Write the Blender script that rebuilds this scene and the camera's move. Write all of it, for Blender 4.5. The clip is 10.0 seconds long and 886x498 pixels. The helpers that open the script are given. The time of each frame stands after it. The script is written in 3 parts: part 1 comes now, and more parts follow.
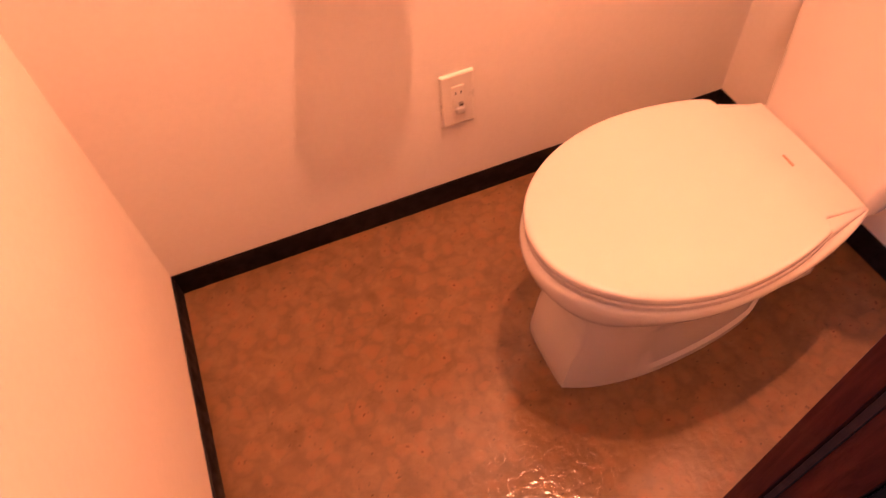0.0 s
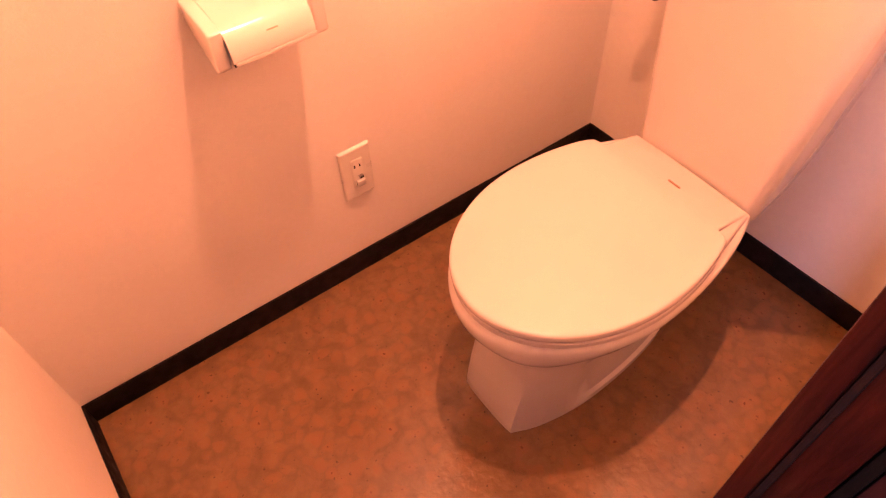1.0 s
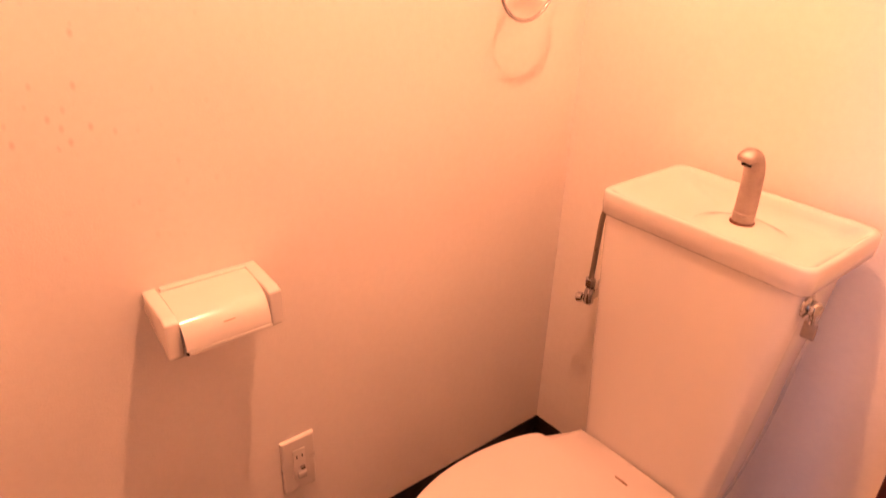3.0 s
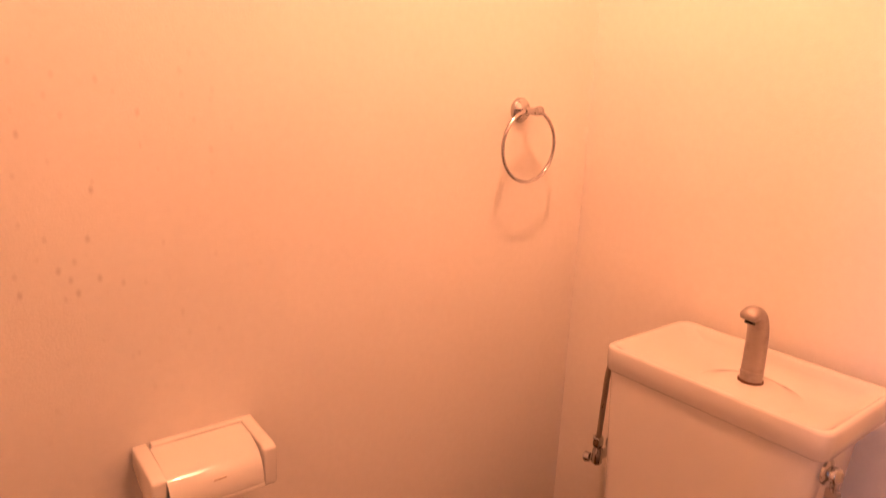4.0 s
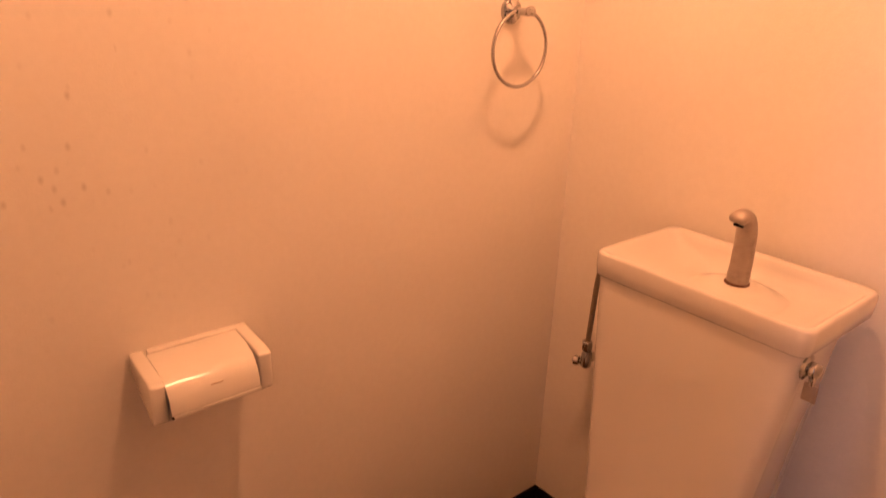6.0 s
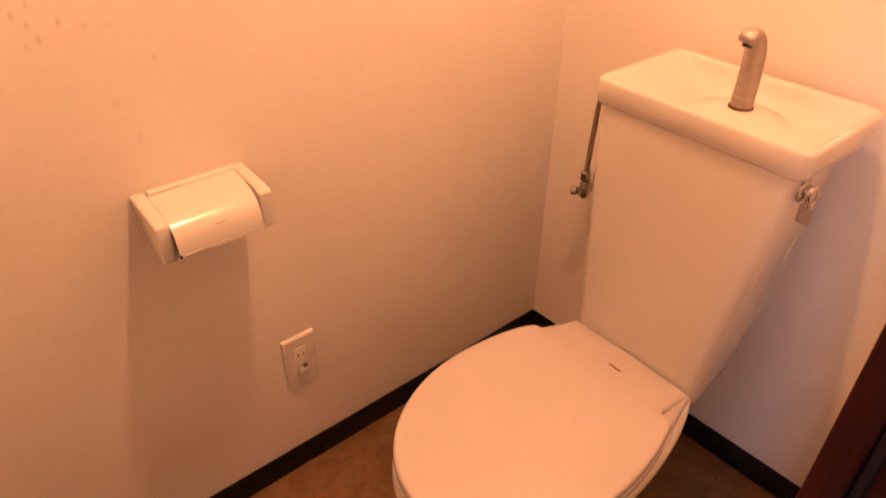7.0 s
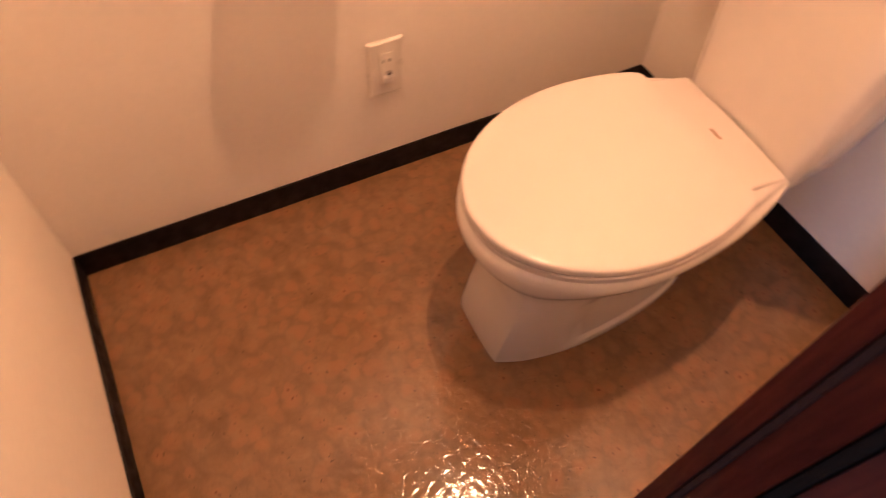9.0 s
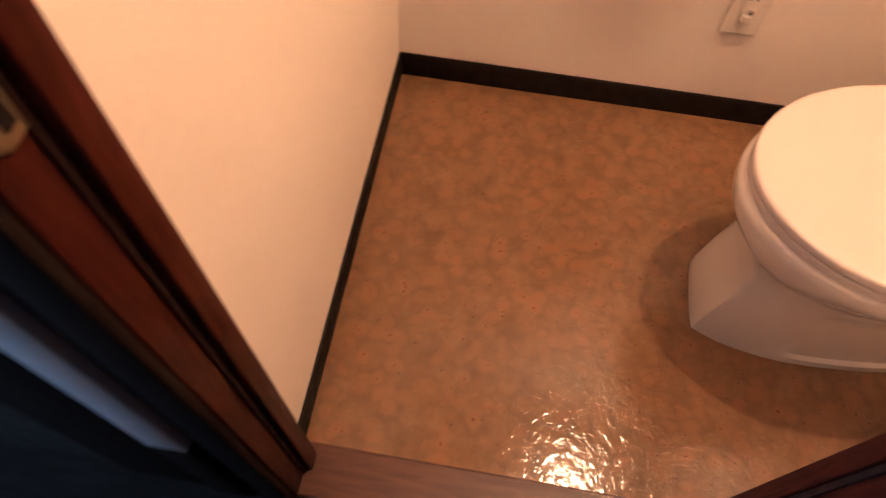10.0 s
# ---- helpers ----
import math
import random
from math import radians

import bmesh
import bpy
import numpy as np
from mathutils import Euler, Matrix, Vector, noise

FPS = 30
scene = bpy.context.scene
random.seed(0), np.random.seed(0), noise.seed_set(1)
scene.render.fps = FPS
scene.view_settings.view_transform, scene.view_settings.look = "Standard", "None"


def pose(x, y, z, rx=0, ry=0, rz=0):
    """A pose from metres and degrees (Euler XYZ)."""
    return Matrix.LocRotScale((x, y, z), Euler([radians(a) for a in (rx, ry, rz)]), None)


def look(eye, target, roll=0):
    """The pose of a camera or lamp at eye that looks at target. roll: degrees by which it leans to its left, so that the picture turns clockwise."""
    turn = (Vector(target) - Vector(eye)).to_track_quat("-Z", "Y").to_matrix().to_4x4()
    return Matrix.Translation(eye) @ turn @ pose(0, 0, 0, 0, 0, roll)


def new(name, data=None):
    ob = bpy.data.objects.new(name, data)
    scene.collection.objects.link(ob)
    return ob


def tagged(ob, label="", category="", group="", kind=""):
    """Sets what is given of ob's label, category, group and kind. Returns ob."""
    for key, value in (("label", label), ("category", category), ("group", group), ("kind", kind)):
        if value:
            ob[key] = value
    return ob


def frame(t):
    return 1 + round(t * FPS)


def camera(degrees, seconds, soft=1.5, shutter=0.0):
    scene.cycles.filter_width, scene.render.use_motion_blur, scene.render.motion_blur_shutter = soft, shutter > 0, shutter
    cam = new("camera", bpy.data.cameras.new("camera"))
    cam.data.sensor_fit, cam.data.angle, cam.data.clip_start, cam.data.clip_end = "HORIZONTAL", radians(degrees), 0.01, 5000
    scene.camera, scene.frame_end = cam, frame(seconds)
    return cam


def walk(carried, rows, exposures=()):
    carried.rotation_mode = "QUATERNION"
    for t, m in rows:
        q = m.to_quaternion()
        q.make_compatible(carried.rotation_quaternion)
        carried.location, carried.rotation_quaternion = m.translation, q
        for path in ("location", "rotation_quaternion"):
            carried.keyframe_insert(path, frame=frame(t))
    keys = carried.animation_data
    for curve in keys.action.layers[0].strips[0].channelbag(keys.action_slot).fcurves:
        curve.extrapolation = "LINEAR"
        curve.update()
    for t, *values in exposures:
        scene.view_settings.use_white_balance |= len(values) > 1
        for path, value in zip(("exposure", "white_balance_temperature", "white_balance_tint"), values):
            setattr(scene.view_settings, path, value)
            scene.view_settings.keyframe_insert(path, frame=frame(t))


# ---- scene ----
cam = camera(66.5, 10.0, soft=1.2, shutter=0.4)
PATH = [
    (0, (0.299, -0.945, 1.198), (0.646, 0.17, -0.426), -5.6),
    (0.5, (0.28, -0.921, 1.209), (0.839, 0.191, -0.357), -1.4),
    (1, (0.246, -0.895, 1.233), (0.951, 0.149, -0.32), -2.7),
    (1.5, (0.24, -0.905, 1.235), (1.041, 0.17, -0.249), -2.4),
    (2, (0.242, -0.911, 1.234), (1.187, 0.268, -0.076), -0.8),
    (2.5, (0.242, -0.909, 1.239), (1.314, 0.379, 0.145), 0.8),
    (2.7, (0.242, -0.909, 1.247), (1.342, 0.414, 0.227), 1.5),
    (4, (0.245, -0.907, 1.26), (1.454, 0.607, 0.762), 2.5),
    (4.5, (0.244, -0.912, 1.257), (1.47, 0.628, 0.905), 2.9),
    (5, (0.237, -0.902, 1.26), (1.475, 0.616, 0.855), 2.8),
    (5.5, (0.246, -0.908, 1.258), (1.467, 0.563, 0.673), 2.2),
    (5.7, (0.25, -0.915, 1.247), (1.457, 0.55, 0.616), 2.1),
    (6.8, (0.253, -0.904, 1.241), (1.33, 0.389, 0.16), 1.1),
    (7, (0.251, -0.909, 1.239), (1.301, 0.342, 0.085), 0.7),
    (7.5, (0.249, -0.909, 1.231), (1.226, 0.197, -0.119), 1.2),
    (8, (0.257, -0.914, 1.212), (1.121, 0.113, -0.272), -0.5),
    (8.5, (0.262, -0.912, 1.203), (1.018, 0.018, -0.398), -0.6),
    (9, (0.268, -0.911, 1.167), (0.837, 0.041, -0.498), 4.9),
    (9.1, (0.259, -0.927, 1.15), (0.76, 0.056, -0.518), 5.1),
    (9.3, (0.266, -0.934, 1.13), (0.586, 0.034, -0.591), 4.9),
    (9.5, (0.25, -0.958, 1.129), (0.432, 0.015, -0.609), 4.1),
    (9.7, (0.234, -0.993, 1.124), (0.301, -0.012, -0.617), 3.8),
    (9.9, (0.249, -1.044, 1.117), (0.18, -0.055, -0.62), 3.0),
    (10, (0.247, -1.06, 1.133), (0.127, -0.091, -0.613), 2.8),
]
# exposure and white balance drift of the clip's camera: seconds, stops, kelvin, tint
EXPOSURES = [(0.0, 1.52, 7800, 62), (1.0, 1.58, 7900, 67), (2.0, 1.38, 7650, 68), (2.5, 1.22, 7450, 60), (4.0, 0.36, 7350, 45), (4.5, 0.20, 7300, 45), (5.5, 0.08, 7700, 35),
             (7.0, 0.66, 7000, 23), (8.0, 1.28, 6250, 17), (9.0, 1.35, 5750, 9), (10.0, 1.43, 5350, 5)]
walk(cam, [(t, look(eye, target, roll)) for t, eye, target, roll in PATH], EXPOSURES)

# ---- plan, in metres ----
LEN, DEPTH, TOP = 1.332, 0.846, 2.40          # room: x 0..LEN, y -DEPTH..0
WALL = 0.068                                   # thickness of the door wall
JAMB_L, JAMB_R, DOOR_H = 0.030, 0.610, 2.0     # door opening x JAMB_L..JAMB_R
HALL_Y, HALL_X0, HALL_X1 = -2.05, -1.75, 1.75  # corridor outside
AXIS = -0.4435                                 # middle line of the toilet
BULB = (0.80, -0.395, 2.12)

# ---- light ----
world = bpy.data.worlds.new("sky")
scene.world = world
world.use_nodes = True
wn = world.node_tree
sky = wn.nodes.new("ShaderNodeTexSky")
sky.sky_type, sky.sun_disc = "NISHITA", False
sky.sun_elevation, sky.sun_rotation = radians(35), radians(200)
wn.links.new(sky.outputs["Color"], wn.nodes["Background"].inputs["Color"])
wn.nodes["Background"].inputs["Strength"].default_value = 0.1

day = new("window_daylight", bpy.data.lights.new("window_daylight", "AREA"))
day.data.shape, day.data.size, day.data.size_y = "RECTANGLE", 0.32, 1.1
day.data.energy, day.data.color = 11.0, (0.50, 0.68, 1.0)
day.matrix_world = look((HALL_X0 + 0.03, -1.39, 1.45), (1.2, -0.75, 0.6))


# ---- materials ----
def base_mat(name, color, rough=0.5, metal=0.0, spec=0.5):
    m = bpy.data.materials.new(name)
    m.use_nodes = True
    b = m.node_tree.nodes["Principled BSDF"]
    b.inputs["Base Color"].default_value = (*color, 1)
    b.inputs["Roughness"].default_value = rough
    b.inputs["Metallic"].default_value = metal
    b.inputs["Specular IOR Level"].default_value = spec
    return m, m.node_tree, b


def add(nt, kind, **values):
    n = nt.nodes.new(kind)
    for key, v in values.items():
        n.inputs[key.replace("_", " ")].default_value = v
    return n


def coords(nt, scale=(1, 1, 1)):
    tc = nt.nodes.new("ShaderNodeTexCoord")
    mp = nt.nodes.new("ShaderNodeMapping")
    mp.inputs["Scale"].default_value = scale
    nt.links.new(tc.outputs["Object"], mp.inputs["Vector"])
    return mp.outputs["Vector"]


def ramp(nt, fac, stops):
    r = nt.nodes.new("ShaderNodeValToRGB")
    els = r.color_ramp.elements
    while len(els) < len(stops):
        els.new(0.5)
    for e, (p, c) in zip(els, stops):
        e.position, e.color = p, (*c, 1) if len(c) == 3 else c
    nt.links.new(fac, r.inputs["Fac"])
    return r.outputs["Color"]


def mix(nt, fac, a, b, kind="MIX"):
    m = nt.nodes.new("ShaderNodeMix")
    m.data_type, m.blend_type = "RGBA", kind
    for v, sock in ((fac, m.inputs[0]), (a, m.inputs[6]), (b, m.inputs[7])):
        if hasattr(v, "is_linked"):
            nt.links.new(v, sock)
        else:
            sock.default_value = v if isinstance(v, (int, float)) else (*v, 1)
    return m.outputs[2]


def bump(nt, b, height, strength, distance):
    n = add(nt, "ShaderNodeBump", Strength=strength, Distance=distance)
    nt.links.new(height, n.inputs["Height"])
    nt.links.new(n.outputs["Normal"], b.inputs["Normal"])
    return n


def noise_tex(nt, vec, scale, detail=4.0, rough=0.55, distort=0.0):
    n = add(nt, "ShaderNodeTexNoise", Scale=scale, Detail=detail, Roughness=rough, Distortion=distort)
    nt.links.new(vec, n.inputs["Vector"])
    return n.outputs["Fac"]


def wallpaper_mat():
    m, nt, b = base_mat("white embossed vinyl wallpaper", (0.8, 0.76, 0.71), 0.55, 0, 0.3)
    v = coords(nt)
    fine, broad = noise_tex(nt, v, 260, 3, 0.6), noise_tex(nt, v, 3.0, 3)
    col = ramp(nt, broad, [(0.3, (0.835, 0.775, 0.70)), (0.7, (0.865, 0.81, 0.74))])
    mott = ramp(nt, noise_tex(nt, v, 75, 3, 0.6), [(0.35, (0.978, 0.975, 0.972)), (0.65, (1.0,) * 3)])
    col = mix(nt, 1.0, col, mott, "MULTIPLY")
    # a few small grey mildew flecks, in loose clusters
    fleck = add(nt, "ShaderNodeTexVoronoi", Scale=60.0, Randomness=1.0)
    nt.links.new(coords(nt, (1, 1, 0.6)), fleck.inputs["Vector"])
    dot = ramp(nt, fleck.outputs["Distance"], [(0.05, (0.34,) * 3), (0.26, (0.0,) * 3)])
    some = ramp(nt, fleck.outputs["Color"], [(0.42, (0.0,) * 3), (0.80, (1.0,) * 3)])
    near = nt.nodes.new("ShaderNodeVectorMath")
    near.operation = "DISTANCE"
    near.inputs[1].default_value = (0.35, 0.0, 1.08)
    nt.links.new(v, near.inputs[0])
    patch = ramp(nt, near.outputs["Value"], [(0.10, (1.0,) * 3), (0.33, (0.0,) * 3)])
    dot = mix(nt, 1.0, mix(nt, 1.0, dot, some, "MULTIPLY"), patch, "MULTIPLY")
    nt.links.new(mix(nt, dot, col, (0.36, 0.29, 0.24)), b.inputs["Base Color"])
    nt.links.new(ramp(nt, fine, [(0.3, (0.48,) * 3), (0.7, (0.66,) * 3)]), b.inputs["Roughness"])
    bump(nt, b, fine, 0.38, 0.0012)
    return m


def vinyl_floor_mat():
    m, nt, b = base_mat("mottled brown cushion vinyl", (0.3, 0.18, 0.1), 0.3, 0, 0.36)
    v = coords(nt)
    blot = noise_tex(nt, v, 24, 5, 0.62, 0.5)
    col = ramp(nt, blot, [(0.3, (0.160, 0.087, 0.042)), (0.44, (0.190, 0.106, 0.051)), (0.58, (0.214, 0.121, 0.059)), (0.74, (0.242, 0.142, 0.071))])
    # reddish rounded petals with a dark eye, and thin darker seams between them
    cell = add(nt, "ShaderNodeTexVoronoi", Scale=40.0, Randomness=1.0)
    warp = nt.nodes.new("ShaderNodeVectorMath")
    warp.operation = "MULTIPLY_ADD"
    ntex = add(nt, "ShaderNodeTexNoise", Scale=18.0, Detail=3.0)
    nt.links.new(v, ntex.inputs["Vector"])
    nt.links.new(ntex.outputs["Color"], warp.inputs[0])
    warp.inputs[1].default_value = (0.036, 0.036, 0.0)
    nt.links.new(v, warp.inputs[2])
    nt.links.new(warp.outputs["Vector"], cell.inputs["Vector"])
    petal = ramp(nt, cell.outputs["Distance"], [(0.22, (1.0,) * 3), (0.48, (0.6,) * 3), (0.68, (0.0,) * 3)])
    pick = ramp(nt, cell.outputs["Color"], [(0.36, (0.0,) * 3), (0.60, (0.6,) * 3), (0.95, (0.95,) * 3)])
    col = mix(nt, mix(nt, 1.0, petal, pick, "MULTIPLY"), col, (0.248, 0.121, 0.056))
    eye = ramp(nt, cell.outputs["Distance"], [(0.07, (0.85,) * 3), (0.13, (0.0,) * 3)])
    col = mix(nt, mix(nt, 1.0, eye, pick, "MULTIPLY"), col, (0.10, 0.032, 0.02))
    seam = ramp(nt, cell.outputs["Distance"], [(0.52, (0.0,) * 3), (0.85, (0.26,) * 3)])
    col = mix(nt, seam, col, (0.10, 0.058, 0.034))
    speck = ramp(nt, noise_tex(nt, v, 95, 2, 0.5), [(0.68, (0, 0, 0)), (0.73, (0.7,) * 3)])
    col = mix(nt, speck, col, (0.07, 0.038, 0.025))
    broad = ramp(nt, noise_tex(nt, v, 2.5, 2), [(0.3, (0.85,) * 3), (0.7, (1.0,) * 3)])
    nt.links.new(mix(nt, 1.0, col, broad, "MULTIPLY"), b.inputs["Base Color"])
    emboss = noise_tex(nt, v, 66, 2, 0.42, 0.3)
    dents = ramp(nt, emboss, [(0.36, (0.0,) * 3), (0.50, (0.6,) * 3), (0.66, (1.0,) * 3)])
    bump(nt, b, dents, 0.25, 0.0011)
    nt.links.new(ramp(nt, emboss, [(0.35, (0.15,) * 3), (0.6, (0.085,) * 3)]), b.inputs["Roughness"])
    return m


def wood_mat(name, dark, light, stretch=(9, 9, 0.7), rough=0.38, spec=0.35):
    m, nt, b = base_mat(name, light, rough, 0.0, spec)
    v = coords(nt, stretch)
    grain = noise_tex(nt, v, 14, 6, 0.65, 0.6)
    nt.links.new(ramp(nt, grain, [(0.32, dark), (0.68, light)]), b.inputs["Base Color"])
    nt.links.new(ramp(nt, grain, [(0.3, (rough + 0.12,) * 3), (0.7, (rough - 0.06,) * 3)]), b.inputs["Roughness"])
    bump(nt, b, grain, 0.12, 0.0008)
    return m


def gloss_mat(name, color, rough, spread=0.03, coat=0.0, spec=0.5):
    m, nt, b = base_mat(name, color, rough, 0.0, spec)
    v = coords(nt)
    n = noise_tex(nt, v, 6, 4)
    nt.links.new(ramp(nt, n, [(0.3, tuple(c * (1 - spread) for c in color)), (0.7, color)]), b.inputs["Base Color"])
    nt.links.new(ramp(nt, noise_tex(nt, v, 40, 3), [(0.3, (rough * 0.8,) * 3), (0.7, (rough * 1.3,) * 3)]), b.inputs["Roughness"])
    b.inputs["Coat Weight"].default_value = coat
    return m


def chrome_mat(name="polished chrome", rough=0.10, color=(0.50, 0.49, 0.485)):
    m, nt, b = base_mat(name, color, rough, 1.0)
    v = coords(nt)
    nt.links.new(ramp(nt, noise_tex(nt, v, 60, 4), [(0.3, (rough * 0.7,) * 3), (0.75, (rough * 1.9,) * 3)]), b.inputs["Roughness"])
    return m


PAPER = wallpaper_mat()
VINYL = vinyl_floor_mat()
JAMBWOOD = wood_mat("dark red-brown stained wood", (0.029, 0.0048, 0.0028), (0.066, 0.0112, 0.0056), (9, 9, 0.7), 0.48, 0.10)
DOORWOOD = wood_mat("red-brown veneer", (0.042, 0.010, 0.008), (0.078, 0.018, 0.014), (7, 7, 0.5), 0.45, 0.2)
SILLWOOD = wood_mat("brown stained sill wood", (0.062, 0.025, 0.015), (0.105, 0.043, 0.025), (0.7, 9, 9))
# corridor shade is put into the board colour, far below real wood
HALLFLOOR_SHADED = wood_mat("corridor boards darkened to look unlit", (0.007, 0.005, 0.004), (0.014, 0.010, 0.008), (0.8, 9, 9), 0.75, 0.08)
# near-black wall colour holds the corridor's gloom in place of less light
HALLWALL_SHADED = gloss_mat("corridor wall with shade in its colour", (0.010, 0.007, 0.005), 0.75, 0.08, 0, 0.1)
# assumed pale finish for unseen walls, reflecting fill light through the doorway
HALLBOUNCE = gloss_mat("pale bounce surface of the corridor", (0.38, 0.36, 0.335), 0.7, 0.06, 0, 0.2)
# shaded copy of the corridor paper: dimness is in the colour
HALLPAPER_SHADED = gloss_mat("grey corridor paper darkened to look unlit", (0.034, 0.031, 0.029), 0.7, 0.08, 0, 0.1)
BASE = gloss_mat("near-black soft vinyl skirting", (0.0095, 0.006, 0.005), 0.6, 0.2, 0, 0.2)
CERAMIC = gloss_mat("glazed ivory porcelain", (0.68, 0.635, 0.585), 0.06, 0.015, 0.3)
PLASTIC = gloss_mat("ivory moulded plastic", (0.605, 0.545, 0.51), 0.11, 0.02)
PLATE = gloss_mat("pale grey-beige switch plastic", (0.77, 0.715, 0.64), 0.32, 0.03)
HOLDER = gloss_mat("cream moulded plastic", (0.76, 0.71, 0.645), 0.15, 0.03)
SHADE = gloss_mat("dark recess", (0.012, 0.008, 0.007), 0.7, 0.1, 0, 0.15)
SEAL = gloss_mat("dark brown rubber", (0.022, 0.009, 0.007), 0.6, 0.1, 0, 0.15)
CHROME = chrome_mat()
SATIN = chrome_mat("dulled chrome", 0.42, (0.42, 0.37, 0.335))
RUST = gloss_mat("rust-brown stained rubber", (0.13, 0.05, 0.028), 0.5, 0.2, 0, 0.3)
PIPE = chrome_mat("dark bronzed chrome pipe", 0.34, (0.34, 0.275, 0.22))
BRASS = chrome_mat("worn brass-tinted steel", 0.35, (0.42, 0.32, 0.2))
TISSUE = gloss_mat("white tissue", (0.82, 0.80, 0.77), 0.9, 0.03)
MARK = gloss_mat("brown printed mark", (0.33, 0.19, 0.12), 0.4, 0.05)
FAINT = gloss_mat("faint brownish print", (0.52, 0.40, 0.30), 0.3, 0.05)
GREYTRIM = gloss_mat("pale grey painted trim", (0.40, 0.41, 0.43), 0.5, 0.06)
# black-brown deepened so the corridor side of the frame reads as shaded
CASING_SHADED = wood_mat("black-brown casing wood darkened to look unlit", (0.008, 0.005, 0.004), (0.014, 0.008, 0.006), (9, 9, 0.7), 0.75, 0.08)
CEIL = gloss_mat("cream ceiling paper", (0.85, 0.79, 0.72), 0.7, 0.03)


def glow_mat():
    m, nt, b = base_mat("warm glass globe", (1, 0.9, 0.7), 0.3)
    b.inputs["Emission Color"].default_value = (1.0, 0.50, 0.25, 1)
    b.inputs["Emission Strength"].default_value = 1490.0
    return m


GLOW = glow_mat()


# ---- mesh helpers ----
def part(name, bm, material, parent=None, label="", smooth=None):
    me = bpy.data.meshes.new(name)
    bmesh.ops.recalc_face_normals(bm, faces=bm.faces[:])
    bm.to_mesh(me)
    bm.free()
    me.materials.append(material)
    if smooth is not None:
        for p in me.polygons:
            p.use_smooth = True
        me.set_sharp_from_angle(angle=radians(smooth))
    ob = new(name, me)
    if parent is not None:
        ob.parent = parent
        ob.matrix_parent_inverse = parent.matrix_world.inverted()
    if label:
        tagged(ob, label)
    return ob


def thing(name, x, y, z, label, category, group=""):
    ob = new(name)
    ob.matrix_world = pose(x, y, z)
    bpy.context.view_layer.update()
    ob.empty_display_size = 0.05
    return tagged(ob, label, category, group)


def box(x0, x1, y0, y1, z0, z1, bevel=0.0, seg=2):
    bm = bmesh.new()
    bmesh.ops.create_cube(bm, size=1.0)
    for v in bm.verts:
        v.co = Vector(((x0, x1)[v.co.x > 0], (y0, y1)[v.co.y > 0], (z0, z1)[v.co.z > 0]))
    if bevel:
        bmesh.ops.bevel(bm, geom=bm.edges[:], offset=bevel, segments=seg, affect="EDGES", profile=0.5)
    return bm


def join(*bms):
    out = bms[0]
    for b in bms[1:]:
        me = bpy.data.meshes.new("tmp")
        b.to_mesh(me)
        out.from_mesh(me)
        b.free()
        bpy.data.meshes.remove(me)
    return out


def loft(rings, cap0=True, cap1=True, closed=True):
    bm = bmesh.new()
    vs = [[bm.verts.new(p) for p in r] for r in rings]
    n = len(vs[0])
    for a, b in zip(vs, vs[1:]):
        for i in range(n if closed else n - 1):
            j = (i + 1) % n
            bm.faces.new((a[i], a[j], b[j], b[i]))
    if cap0:
        bm.faces.new(vs[0])
    if cap1:
        bm.faces.new(vs[-1])
    return bm


def tube(points, radii, n=16, squash=1.0, side=(0, 1, 0)):
    """A round bar along points; squash flattens it across the side direction."""
    rings, pts = [], [Vector(p) for p in points]
    for i, p in enumerate(pts):
        d = (pts[min(i + 1, len(pts) - 1)] - pts[max(i - 1, 0)]).normalized()
        u = Vector(side)
        u = (u - d * u.dot(d)).normalized()
        w = d.cross(u)
        r = radii[i] if isinstance(radii, (list, tuple)) else radii
        q = squash[i] if isinstance(squash, (list, tuple)) else squash
        rings.append([p + u * (r * math.cos(a)) + w * (r * q * math.sin(a)) for a in [2 * math.pi * k / n for k in range(n)]])
    return loft(rings)


def disc(center, axis, profile, n=28):
    """A turned shape: profile of (along, radius) round an axis through center."""
    d = Vector(axis).normalized()
    u = d.orthogonal().normalized()
    w = d.cross(u)
    c = Vector(center)
    return loft([[c + d * h + (u * math.cos(a) + w * math.sin(a)) * max(r, 1e-4) for a in [2 * math.pi * k / n for k in range(n)]] for h, r in profile])


def smooth_path(points, steps=8):
    out = []
    p = [Vector(q) for q in points]
    for i in range(len(p) - 1):
        a, b, c, d = p[max(i - 1, 0)], p[i], p[i + 1], p[min(i + 2, len(p) - 1)]
        for s in range(steps):
            t = s / steps
            out.append(0.5 * (2 * b + (c - a) * t + (2 * a - 5 * b + 4 * c - d) * t * t + (3 * b - a - 3 * c + d) * t ** 3))
    return out + [p[-1]]


def structure(ob, label, category):
    return tagged(ob, label, category, kind="structure")


def skew(bm):
    """The wall behind the tank stands slightly out of square."""
    for v in bm.verts:
        v.co.x -= 0.027 * v.co.y
    return bm


# ---- the small room ----
T = 0.1
structure(part("floor", box(0.0, LEN + 0.04, -DEPTH + 0.01, 0.0, -0.05, 0.0), VINYL), "mottled brown embossed cushion vinyl sheet floor", "floor")
structure(part("wall_north", box(-T, LEN + T, 0.0, T, -0.05, TOP), PAPER), "long wall in white embossed vinyl wallpaper", "wall")
structure(part("wall_west", box(-T, 0.0, -DEPTH, 0.0, -0.05, TOP), PAPER), "short end wall in white embossed vinyl wallpaper", "wall")
